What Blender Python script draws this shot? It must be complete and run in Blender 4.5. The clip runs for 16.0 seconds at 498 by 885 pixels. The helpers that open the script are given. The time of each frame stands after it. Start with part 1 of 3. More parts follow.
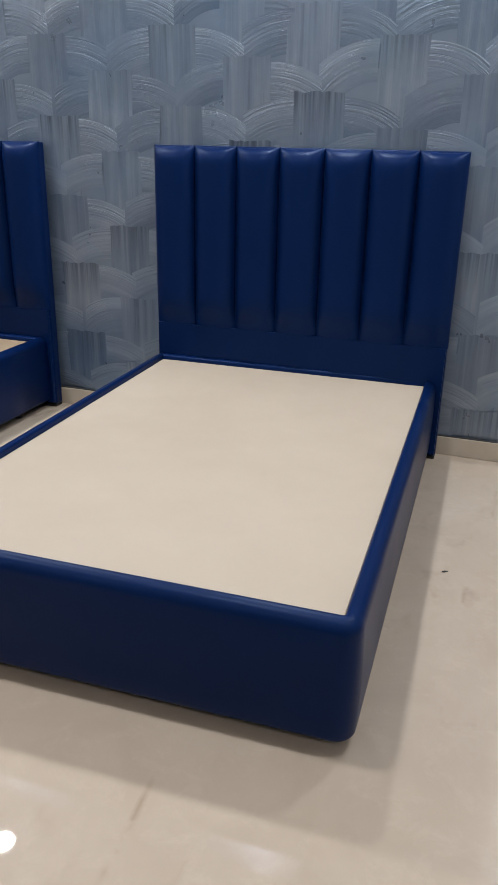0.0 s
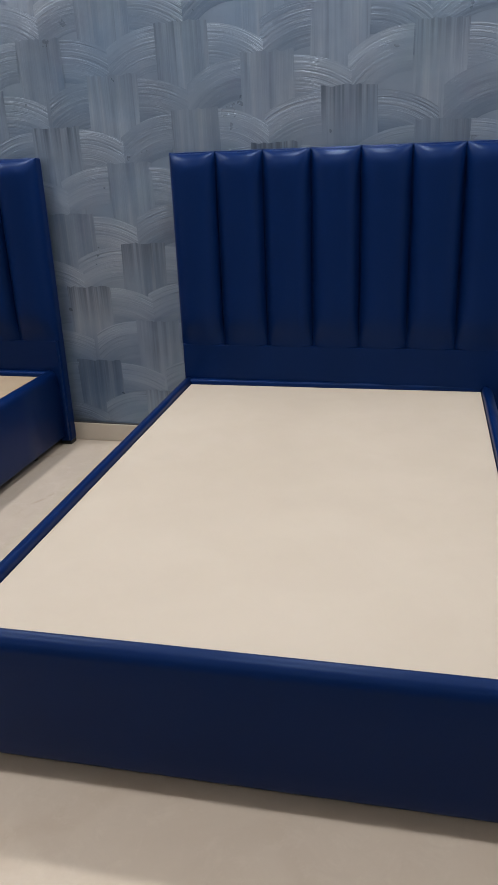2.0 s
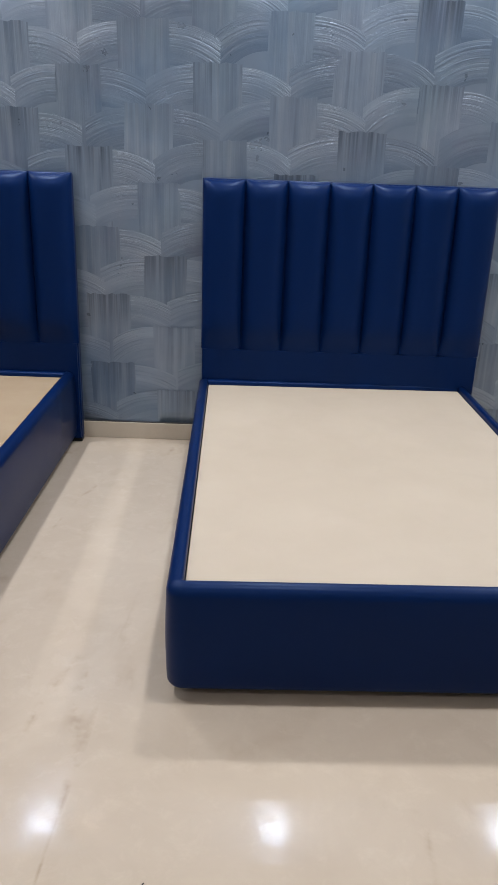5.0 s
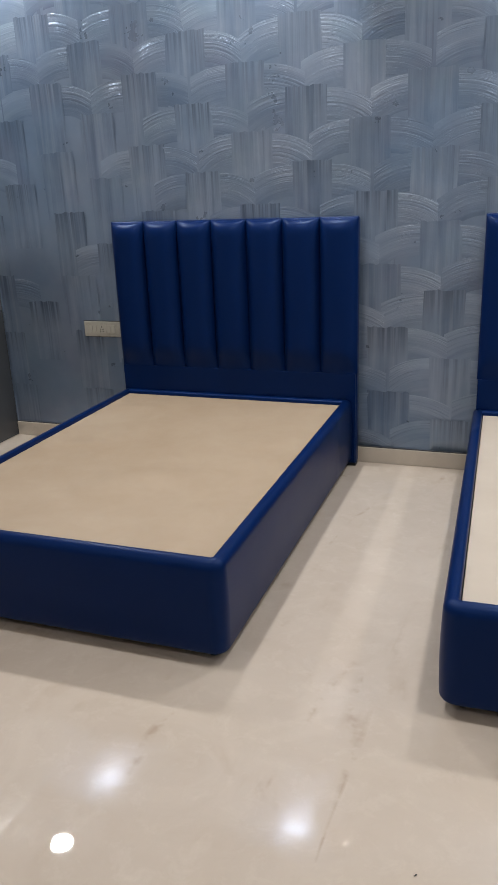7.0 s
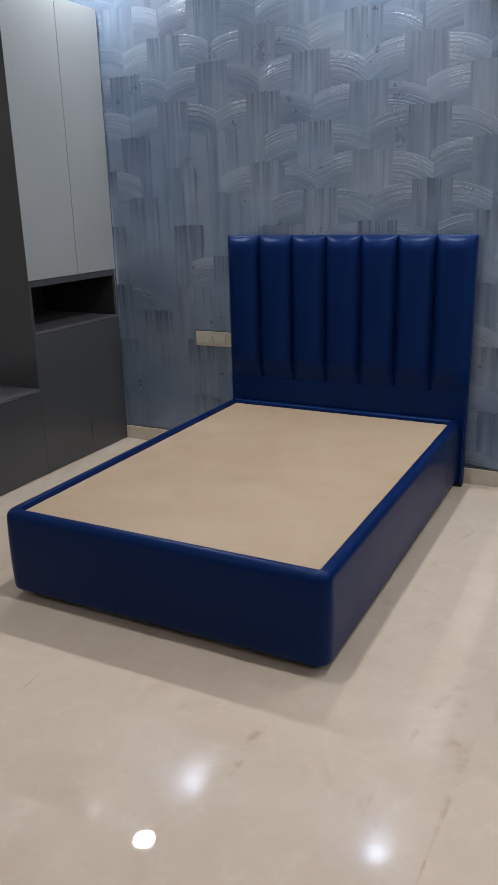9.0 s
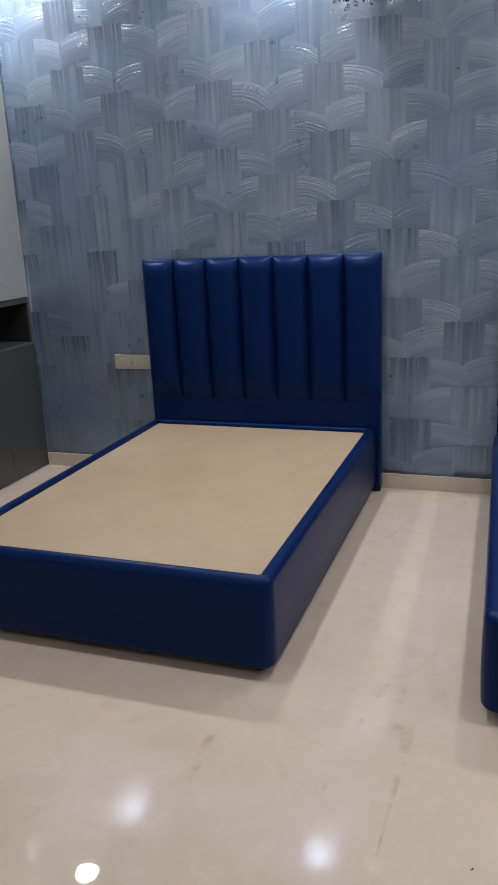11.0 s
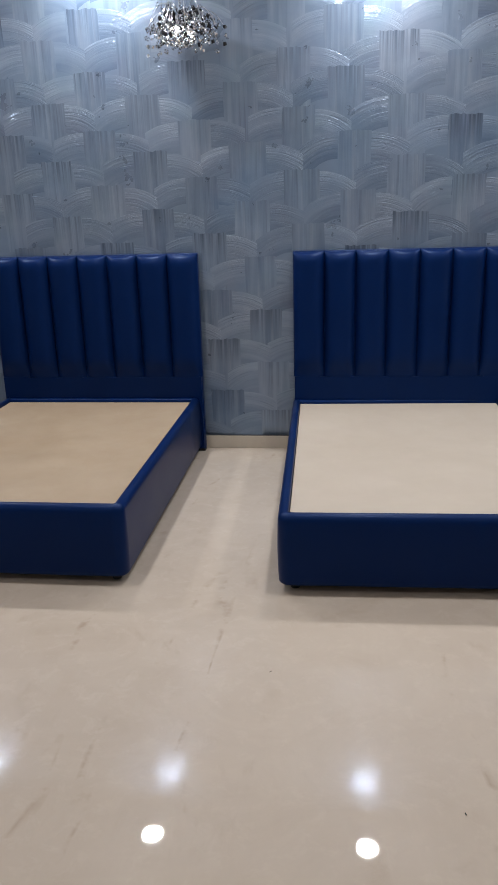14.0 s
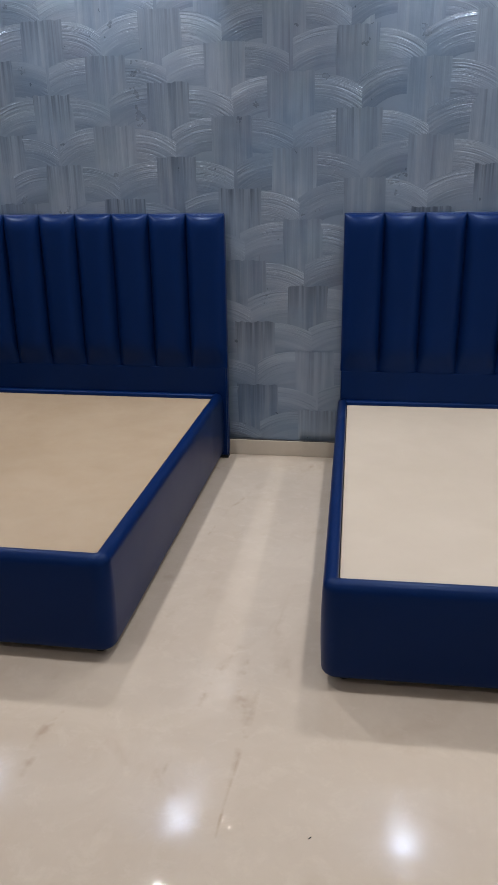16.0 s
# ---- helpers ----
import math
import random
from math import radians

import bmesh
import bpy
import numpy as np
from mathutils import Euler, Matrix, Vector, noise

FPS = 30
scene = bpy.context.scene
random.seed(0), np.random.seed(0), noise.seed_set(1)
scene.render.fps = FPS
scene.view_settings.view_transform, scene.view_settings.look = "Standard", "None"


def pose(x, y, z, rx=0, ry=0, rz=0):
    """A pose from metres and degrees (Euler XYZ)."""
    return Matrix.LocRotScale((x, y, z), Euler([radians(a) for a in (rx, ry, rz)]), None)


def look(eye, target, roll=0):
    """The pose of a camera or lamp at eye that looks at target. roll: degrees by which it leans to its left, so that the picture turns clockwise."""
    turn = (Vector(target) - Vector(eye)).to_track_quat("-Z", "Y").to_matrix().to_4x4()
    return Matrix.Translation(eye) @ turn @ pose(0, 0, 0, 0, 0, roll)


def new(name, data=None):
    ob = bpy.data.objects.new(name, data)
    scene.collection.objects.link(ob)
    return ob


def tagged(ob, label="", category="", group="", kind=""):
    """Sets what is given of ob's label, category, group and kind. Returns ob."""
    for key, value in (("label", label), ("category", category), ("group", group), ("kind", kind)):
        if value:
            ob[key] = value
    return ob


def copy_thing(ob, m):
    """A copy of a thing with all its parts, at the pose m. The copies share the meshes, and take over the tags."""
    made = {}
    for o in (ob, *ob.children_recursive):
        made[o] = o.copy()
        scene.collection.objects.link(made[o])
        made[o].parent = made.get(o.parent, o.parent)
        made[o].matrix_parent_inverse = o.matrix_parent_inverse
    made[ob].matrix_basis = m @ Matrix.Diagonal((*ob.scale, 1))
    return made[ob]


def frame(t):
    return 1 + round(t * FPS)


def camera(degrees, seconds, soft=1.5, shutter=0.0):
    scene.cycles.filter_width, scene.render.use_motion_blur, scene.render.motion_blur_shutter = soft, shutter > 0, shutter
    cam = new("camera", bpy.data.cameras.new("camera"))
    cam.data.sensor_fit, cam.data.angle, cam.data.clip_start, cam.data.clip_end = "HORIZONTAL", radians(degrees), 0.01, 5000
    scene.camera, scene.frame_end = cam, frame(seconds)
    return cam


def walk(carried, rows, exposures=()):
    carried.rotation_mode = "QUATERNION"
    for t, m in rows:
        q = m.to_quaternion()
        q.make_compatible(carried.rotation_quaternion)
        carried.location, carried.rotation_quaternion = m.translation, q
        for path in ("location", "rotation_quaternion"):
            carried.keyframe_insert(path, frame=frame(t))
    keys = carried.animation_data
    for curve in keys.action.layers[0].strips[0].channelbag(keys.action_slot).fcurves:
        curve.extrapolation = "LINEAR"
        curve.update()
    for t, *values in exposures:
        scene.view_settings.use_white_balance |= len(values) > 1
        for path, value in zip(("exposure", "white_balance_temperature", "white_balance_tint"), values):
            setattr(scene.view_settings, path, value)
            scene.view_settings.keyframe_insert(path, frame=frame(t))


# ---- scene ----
cam = camera(36.3, 16.0)
PATH = [
    (0, (1.673, -3.609, 1.411), (1.088, -1.844, 0.678), 1.2),
    (0.5, (1.594, -3.635, 1.421), (1.017, -1.869, 0.683), 1.1),
    (1, (1.488, -3.637, 1.411), (0.925, -1.862, 0.68), 0.1),
    (1.5, (1.366, -3.543, 1.356), (0.805, -1.757, 0.652), -0.1),
    (2, (1.169, -3.439, 1.411), (0.705, -1.635, 0.684), -2.4),
    (2.5, (1.104, -3.456, 1.376), (0.982, -1.599, 0.644), 0.4),
    (3, (0.786, -3.546, 1.399), (0.84, -1.69, 0.655), 0.6),
    (3.2, (0.825, -3.583, 1.425), (0.829, -1.732, 0.669), 0.6),
    (5.3, (0.19, -4.074, 1.571), (0.195, -2.205, 0.859), 2.4),
    (5.5, (0.181, -4.123, 1.604), (0.079, -2.258, 0.888), 2.4),
    (6, (0.205, -4.18, 1.587), (-0.149, -2.343, 0.88), 0.4),
    (6.5, (0.195, -4.21, 1.598), (-0.384, -2.414, 0.938), -1.9),
    (7, (0.193, -4.195, 1.575), (-0.454, -2.415, 0.933), -2.3),
    (7.5, (0.188, -4.204, 1.571), (-0.513, -2.439, 0.944), -2.0),
    (8, (0.153, -4.219, 1.562), (-0.625, -2.481, 0.952), -1.6),
    (8.5, (0.147, -4.244, 1.58), (-0.704, -2.539, 0.974), -1.6),
    (8.7, (0.142, -4.25, 1.589), (-0.727, -2.554, 0.983), -1.5),
    (10.8, (0.097, -4.34, 1.589), (-0.656, -2.574, 1.027), -1.4),
    (11, (0.101, -4.391, 1.595), (-0.556, -2.587, 1.037), -2.8),
    (11.5, (0.176, -4.546, 1.604), (-0.284, -2.684, 1.037), -3.0),
    (12, (0.282, -4.778, 1.635), (-0.122, -2.907, 1.053), -3.1),
    (12.5, (0.299, -4.892, 1.673), (-0.07, -3.021, 1.07), -3.0),
    (13, (0.277, -5.025, 1.667), (-0.022, -3.139, 1.073), -2.4),
    (13.5, (0.277, -5.195, 1.679), (0.019, -3.306, 1.076), -2.1),
    (14, (0.298, -5.265, 1.702), (0.07, -3.37, 1.103), -1.7),
    (14.5, (0.303, -5.227, 1.701), (0.093, -3.326, 1.114), -1.5),
    (15, (0.269, -5.011, 1.665), (0.045, -3.11, 1.084), -1.7),
    (15.5, (0.235, -4.597, 1.612), (-0.022, -2.718, 0.979), -1.6),
    (16, (0.153, -4.262, 1.58), (-0.147, -2.398, 0.92), -0.8),
]
walk(cam, [(t, look(eye, target, roll)) for t, eye, target, roll in PATH], exposures=[(0, 0.28, 6530, 8), (2, 0.29, 6530, 8), (3, 0.25, 6530, 8), (4.3, 0.3, 6530, 8), (5.5, 0.35, 6510, 8.5), (6.5, 0.33, 6510, 8.5), (7, 0.27, 6500, 8.5), (8, 0.19, 6480, 8.5), (8.7, 0.14, 6480, 9), (10.8, 0.06, 6490, 9.5), (11.5, 0.12, 6450, 9.5), (14, 0.1, 6410, 9.5), (15, 0.05, 6470, 9.5), (15.5, 0.06, 6470, 9.5), (16, 0.13, 6470, 9.5)])

# ---- light ----
CEILING, ROOM_LEFT, ROOM_RIGHT, ROOM_BACK = 3.26, -3.66, 3.1, -7.0
world = bpy.data.worlds.new("world")
world.use_nodes = True
world.node_tree.nodes["Background"].inputs[0].default_value = (0.6, 0.7, 0.9, 1)
world.node_tree.nodes["Background"].inputs[1].default_value = 0.02
scene.world = world
scene.view_settings.exposure = 0.0

LAMP_X = [-2.89, -1.19, 0.567, 2.3]
# middle and back rows are unseen, added to fill beds, floor and wall with light
ROW_WALL, FILL_ROW_MID, FILL_ROW_BACK = -0.37, -2.14, -5.0


def downlight_lamp(x, y, watts, size=0.165, spread=180, color=(0.97, 0.98, 1.0)):
    data = bpy.data.lights.new("downlight_lamp", "AREA")
    data.shape, data.size, data.energy, data.color = "DISK", size, watts, color
    data.spread = radians(spread)
    ob = new("downlight_lamp", data)
    ob.matrix_world = pose(x, y, CEILING - 0.012)
    return ob


for lamp_x in LAMP_X:
    downlight_lamp(lamp_x, ROW_WALL, 23.5 if lamp_x < 0 else 23 if lamp_x < 2 else 18, spread=180, color=(0.945, 0.97, 1.0))
    if lamp_x > -2:
        downlight_lamp(lamp_x, FILL_ROW_MID, 12.3 if lamp_x < 0 else 11.3 if lamp_x < 2 else 10, spread=145)
    downlight_lamp(lamp_x, FILL_ROW_BACK, 6.5 if lamp_x < 0 else 5)

# ---- materials ----


class Mat:
    """A node material with a Principled shader and short calls for nodes."""

    def __init__(self, name, rough=0.5, metal=0.0, color=(0.5, 0.5, 0.5), spec=0.5):
        self.m = bpy.data.materials.new(name)
        self.m.use_nodes = True
        self.t = self.m.node_tree
        self.b = self.t.nodes["Principled BSDF"]
        self.b.inputs["Roughness"].default_value = rough
        self.b.inputs["Metallic"].default_value = metal
        self.b.inputs["Base Color"].default_value = (*color, 1)
        self.b.inputs["Specular IOR Level"].default_value = spec

    def node(self, kind, **settings):
        n = self.t.nodes.new(kind)
        for key, value in settings.items():
            if key == "operation":
                n.operation = value
            elif key == "data_type":
                n.data_type = value
            elif key == "feature":
                n.feature = value
            elif key == "attribute_name":
                n.attribute_name = value
        return n

    def link(self, a, b):
        self.t.links.new(a, b)

    def put(self, socket, value):
        if isinstance(value, bpy.types.NodeSocket):
            self.link(value, socket)
        else:
            socket.default_value = value

    def math(self, op, a, b=0.0, clamp=False):
        n = self.node("ShaderNodeMath", operation=op)
        n.use_clamp = clamp
        self.put(n.inputs[0], a)
        self.put(n.inputs[1], b)
        return n.outputs[0]

    def coords(self, scale=(1, 1, 1), kind="Object"):
        c, s = self.node("ShaderNodeTexCoord"), self.node("ShaderNodeMapping")
        s.inputs["Scale"].default_value = scale
        self.link(c.outputs[kind], s.inputs[0])
        return s.outputs[0]

    def noise(self, vector, scale, detail=4.0, rough=0.55, warp=0.0):
        n = self.node("ShaderNodeTexNoise")
        self.link(vector, n.inputs["Vector"])
        n.inputs["Scale"].default_value, n.inputs["Detail"].default_value = scale, detail
        n.inputs["Roughness"].default_value, n.inputs["Distortion"].default_value = rough, warp
        return n.outputs[0]

    def span(self, value, a, b, lo=0.0, hi=1.0):
        n = self.node("ShaderNodeMapRange")
        self.put(n.inputs[0], value)
        for k, v in enumerate((a, b, lo, hi)):
            n.inputs[k + 1].default_value = v
        return n.outputs[0]

    def mix(self, f, a, b):
        n = self.node("ShaderNodeMix", data_type="RGBA")
        self.put(n.inputs[0], f)
        for socket, v in ((n.inputs[6], a), (n.inputs[7], b)):
            self.put(socket, v if isinstance(v, bpy.types.NodeSocket) else (*v, 1))
        return n.outputs[2]

    def color(self, value):
        self.link(value, self.b.inputs["Base Color"])

    def rough(self, value):
        self.link(value, self.b.inputs["Roughness"])

    def bump(self, height, distance, strength=1.0):
        n = self.node("ShaderNodeBump")
        n.inputs["Strength"].default_value, n.inputs["Distance"].default_value = strength, distance
        self.link(height, n.inputs["Height"])
        self.link(n.outputs[0], self.b.inputs["Normal"])


def leatherette():
    m = Mat("navy_leatherette", rough=0.36, spec=0.18)
    m.b.inputs["Specular Tint"].default_value = (0.48, 0.67, 1.0, 1)
    p = m.coords()
    cloud, grain = m.noise(p, 3.0, 3), m.noise(p, 420.0, 3, 0.7)
    m.color(m.mix(m.span(cloud, 0.0, 1.0), (0.0012, 0.0113, 0.0640), (0.0016, 0.0142, 0.0780)))
    m.rough(m.span(m.noise(p, 3.0, 2), 0.0, 1.0, 0.31, 0.41))
    soft = m.noise(p, 7.0, 2)
    m.bump(m.math("ADD", m.math("MULTIPLY", grain, 0.12), m.math("MULTIPLY", soft, 0.5)), 0.003, 0.35)
    return m.m


def plywood(name, a, b):
    m = Mat(name, rough=0.45, spec=0.35)
    p = m.coords()
    cloud, blot = m.noise(p, 1.6, 4), m.noise(p, 5.0, 5, 0.6, 0.6)
    f = m.math("ADD", m.math("MULTIPLY", m.span(cloud, 0.35, 0.65), 0.6), m.math("MULTIPLY", m.span(blot, 0.35, 0.7), 0.4))
    m.color(m.mix(f, a, b))
    m.rough(m.span(m.noise(p, 4.0, 4), 0.3, 0.7, 0.38, 0.55))
    m.bump(m.noise(m.coords((1, 0.15, 1)), 260.0, 3), 0.0004, 0.4)
    return m.m


def plaster():
    """Combed plaster: streaks run along each stroke's own u, islands differ in tone."""
    m = Mat("combed_plaster", rough=0.4, spec=0.6, metal=0.4)
    m.b.inputs["Coat Weight"].default_value, m.b.inputs["Coat Roughness"].default_value = 0.2, 0.16
    uv = m.node("ShaderNodeUVMap").outputs[0]
    sep = m.node("ShaderNodeSeparateXYZ")
    m.link(uv, sep.inputs[0])
    along, across = sep.outputs[0], sep.outputs[1]
    isle = m.node("ShaderNodeNewGeometry").outputs["Random Per Island"]
    kind = m.node("ShaderNodeAttribute", attribute_name="upright").outputs["Fac"]
    edge = m.node("ShaderNodeAttribute", attribute_name="edge").outputs["Fac"]

    def streak(stretch, lines, detail, shift):
        v = m.node("ShaderNodeCombineXYZ")
        m.link(m.math("MULTIPLY", along, stretch), v.inputs[0])
        m.link(m.math("MULTIPLY", across, lines), v.inputs[1])
        m.link(m.math("ADD", m.math("MULTIPLY", isle, 91.0), shift), v.inputs[2])
        return m.noise(v.outputs[0], 1.0, detail, 0.6)

    fine, mid, broad = streak(2.5, 250.0, 2, 0.0), streak(3.0, 104.0, 3, 11.0), streak(1.6, 15.0, 2, 7.0)
    # upright strokes carry wider, softer streaks than the combed fans
    wide = streak(0.8, 34.0, 3, 23.0)
    fan = m.math("SUBTRACT", 1.0, kind)
    p = m.coords()
    cloud, patch = m.noise(p, 0.8, 3), m.noise(p, 6.0, 4, 0.6)
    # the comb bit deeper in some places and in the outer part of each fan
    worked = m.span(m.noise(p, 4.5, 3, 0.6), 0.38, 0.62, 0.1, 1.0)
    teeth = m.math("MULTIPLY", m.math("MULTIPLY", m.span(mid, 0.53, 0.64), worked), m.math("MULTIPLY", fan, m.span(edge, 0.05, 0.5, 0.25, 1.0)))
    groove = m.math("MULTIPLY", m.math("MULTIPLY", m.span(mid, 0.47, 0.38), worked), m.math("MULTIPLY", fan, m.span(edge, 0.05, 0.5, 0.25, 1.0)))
    hue = m.math("ADD", m.math("MULTIPLY", m.span(cloud, 0.35, 0.65), 0.55), m.math("MULTIPLY", m.span(m.noise(p, 2.2, 3), 0.35, 0.65), 0.45))
    deep = m.mix(hue, (0.112, 0.174, 0.277), (0.163, 0.198, 0.258))
    pale = m.mix(hue, (0.255, 0.341, 0.470), (0.316, 0.354, 0.429))
    # a breath of mauve and of green over whole regions
    tint = m.noise(p, 3.4, 3, 0.6)
    deep = m.mix(m.span(tint, 0.52, 0.72, 0.0, 0.5), deep, (0.1499, 0.1533, 0.2411))
    pale = m.mix(m.span(tint, 0.48, 0.3, 0.0, 0.5), pale, (0.2408, 0.3307, 0.3875))
    tone = m.math("ADD", m.math("MULTIPLY", isle, 0.4), m.math("MULTIPLY", m.span(patch, 0.2, 0.8), 0.24))
    tone = m.math("ADD", tone, m.math("MULTIPLY", m.span(broad, 0.32, 0.68), 0.36))
    # fan shading put into the colour: pale towards the outer rim, dark inward
    tone = m.math("ADD", tone, m.math("MULTIPLY", m.math("MULTIPLY", fan, m.span(edge, 0.0, 0.6, -0.17, 0.15)), 1.0))
    base = m.mix(m.span(tone, 0.1, 0.95), deep, pale)
    stain = m.math("MULTIPLY", m.span(m.noise(p, 1.3, 4, 0.6, 0.5), 0.45, 0.75), 0.22)
    base = m.mix(stain, base, (0.075, 0.115, 0.185))
    streaks = m.math("MULTIPLY", m.math("MULTIPLY", m.span(wide, 0.54, 0.7), kind), m.span(m.noise(p, 3.3, 3), 0.35, 0.62, 0.1, 0.48))
    base = m.mix(streaks, base, (0.075, 0.102, 0.15))
    # sheen of the upright strokes, painted as pale streaks in the base colour
    painted_sheen = m.math("MULTIPLY", m.math("MULTIPLY", m.span(wide, 0.46, 0.33), kind), 0.2)
    base = m.mix(painted_sheen, base, (0.38, 0.42, 0.48))
    # comb relief also shaded in the colour: ridges lightened, grooves darkened
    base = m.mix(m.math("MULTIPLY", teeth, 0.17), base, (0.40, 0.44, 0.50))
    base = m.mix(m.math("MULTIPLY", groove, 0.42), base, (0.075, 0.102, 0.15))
    # upright strokes turn darker in streaks towards their top edge
    ragged = m.math("MULTIPLY", m.span(edge, 0.5, 0.97), m.span(streak(0.4, 60.0, 3, 3.0), 0.36, 0.64))
    heavy = m.span(m.math("FRACT", m.math("MULTIPLY", isle, 37.0)), 0.2, 0.9, 0.2, 0.85)
    base = m.mix(m.math("MULTIPLY", m.math("MULTIPLY", ragged, kind), heavy), base, (0.062, 0.083, 0.125))
    m.color(base)
    m.rough(m.span(patch, 0.1, 0.9, 0.25, 0.33))
    comb = m.math("ADD", m.math("MULTIPLY", m.math("SUBTRACT", teeth, groove), 0.34), m.math("MULTIPLY", fine, 0.1))
    comb = m.math("ADD", comb, m.math("MULTIPLY", m.math("MULTIPLY", wide, kind), 0.45))
    height = m.math("ADD", comb, m.math("ADD", m.math("MULTIPLY", broad, 0.32), m.math("MULTIPLY", m.noise(p, 40.0, 3), 0.05)))
    m.bump(height, 0.0034, 0.75)
    return m.m


def marble(name, a, b, vein, rough=0.07, veins=1.0):
    m = Mat(name, rough=rough, spec=0.5)
    p = m.coords()
    cloud, mid, small = m.noise(p, 0.7, 4, 0.55, 0.8), m.noise(p, 3.1, 5, 0.6, 1.2), m.noise(p, 26.0, 4, 0.6)
    f = m.math("ADD", m.math("MULTIPLY", m.span(cloud, 0.35, 0.65), 0.5), m.math("MULTIPLY", m.span(mid, 0.35, 0.65), 0.35))
    f = m.math("ADD", f, m.math("MULTIPLY", small, 0.15))
    base = m.mix(f, a, b)
    # broken brown veins that run mostly one way, and small rusty smudges
    crack = m.math("ABSOLUTE", m.math("SUBTRACT", m.noise(m.coords((1.0, 0.4, 1.0)), 1.4, 5, 0.58, 0.4), 0.5))
    broken = m.span(m.noise(p, 3.2, 3, 0.6), 0.5, 0.66)
    near = m.math("MULTIPLY", m.span(crack, 0.0, 0.03, 1.0, 0.0), broken)
    base = m.mix(m.math("MULTIPLY", near, 0.21 * veins), base, vein)
    smudge = m.math("MULTIPLY", m.span(m.noise(m.coords((1.0, 0.55, 1.0)), 16.0, 5, 0.7, 0.5), 0.52, 0.78), m.span(m.noise(p, 1.9, 3), 0.48, 0.62))
    base = m.mix(m.math("MULTIPLY", smudge, 0.11 * veins), base, vein)
    band = m.span(m.noise(m.coords((1.0, 0.16, 1.0)), 3.4, 4, 0.6, 0.7), 0.48, 0.68)
    base = m.mix(m.math("MULTIPLY", band, 0.17 * veins), base, (0.50, 0.395, 0.305))
    thread = m.math("ABSOLUTE", m.math("SUBTRACT", m.noise(m.coords((1.0, 0.28, 1.0)), 1.2, 4, 0.5, 0.4), 0.47))
    thread = m.math("MULTIPLY", m.span(thread, 0.0, 0.01, 1.0, 0.0), m.math("MULTIPLY", m.span(m.noise(p, 2.6, 3, 0.6), 0.48, 0.6), m.span(m.noise(p, 9.0, 3, 0.6), 0.45, 0.6)))
    base = m.mix(m.math("MULTIPLY", thread, 0.5 * veins), base, vein)
    pale = m.math("MULTIPLY", m.span(m.noise(p, 11.0, 5, 0.7, 0.4), 0.52, 0.78), 0.3 * veins)
    base = m.mix(pale, base, (0.72, 0.62, 0.52))
    m.color(base)
    m.rough(m.span(mid, 0.3, 0.7, rough * 0.85, rough * 1.2))
    return m.m


def laminate(name, color, rough, spec=0.5, grain=0.15):
    m = Mat(name, rough=rough, spec=spec)
    p = m.coords()
    f = m.span(m.noise(m.coords((1, 1, 0.05)), 60.0, 4, 0.6), 0.3, 0.7)
    cloud = m.span(m.noise(p, 1.2, 3), 0.35, 0.65)
    lift = m.math("ADD", m.math("MULTIPLY", f, grain), m.math("MULTIPLY", cloud, 0.15))
    m.color(m.mix(lift, color, tuple(min(1, c * 1.5 + 0.01) for c in color)))
    return m.m


def paint(name, color, rough=0.6):
    m = Mat(name, rough=rough, spec=0.4)
    p = m.coords()
    m.color(m.mix(m.span(m.noise(p, 1.5, 4), 0.3, 0.7), color, tuple(c * 0.94 for c in color)))
    m.bump(m.noise(p, 90.0, 3), 0.0006, 0.35)
    return m.m


def plain(name, color, rough=0.4, metal=0.0):
    m = Mat(name, rough=rough, metal=metal, color=color)
    m.rough(m.span(m.noise(m.coords(), 40.0, 3), 0.3, 0.7, rough * 0.8, rough * 1.2))
    return m.m


def crystal_glass():
    m = Mat("crystal", rough=0.0, color=(0.97, 0.98, 1.0))
    m.b.inputs["Transmission Weight"].default_value = 1.0
    m.b.inputs["IOR"].default_value = 1.6
    return m.m


def lit_diffuser(name="lit_diffuser", strength=15.0):
    m = Mat(name, rough=0.4, color=(0.9, 0.9, 0.9))
    m.b.inputs["Emission Color"].default_value = (0.93, 0.97, 1.0, 1)
    m.b.inputs["Emission Strength"].default_value = strength
    return m.m


NAVY = leatherette()
CREAM_BOARD = plywood("cream_laminate_board", (0.488, 0.406, 0.325), (0.533, 0.449, 0.365))
TAN_BOARD = plywood("tan_laminate_board", (0.365, 0.262, 0.172), (0.418, 0.314, 0.219))
PLASTER = plaster()
MARBLE = marble("beige_marble", (0.52, 0.425, 0.342), (0.62, 0.52, 0.428), (0.34, 0.235, 0.155), 0.02)
SKIRT_STONE = marble("skirting_marble", (0.53, 0.45, 0.365), (0.62, 0.545, 0.45), (0.36, 0.29, 0.21), 0.2)
WHITE_PAINT = paint("white_paint", (0.78, 0.78, 0.77))
ROOM_PAINT = paint("off_white_wall_paint", (0.62, 0.62, 0.62))
GREY_LAMINATE = laminate("pale_grey_laminate", (0.27, 0.285, 0.29), 0.35, grain=0.05)
DARK_LAMINATE = laminate("charcoal_laminate", (0.048, 0.050, 0.054), 0.2, grain=0.03)
# charcoal laminate darkened to carry the shade inside the niche
SHADED_INNER = laminate("shaded_inner_laminate", (0.022, 0.022, 0.024), 0.4, grain=0.03)
DARK_EDGE = laminate("charcoal_edge_band", (0.07, 0.07, 0.074), 0.4, grain=0.03)
BLACK_PLASTIC = plain("black_plastic", (0.012, 0.012, 0.012), 0.5)
BASE_PLY = plain("brown_underside_ply", (0.10, 0.065, 0.04), 0.7)
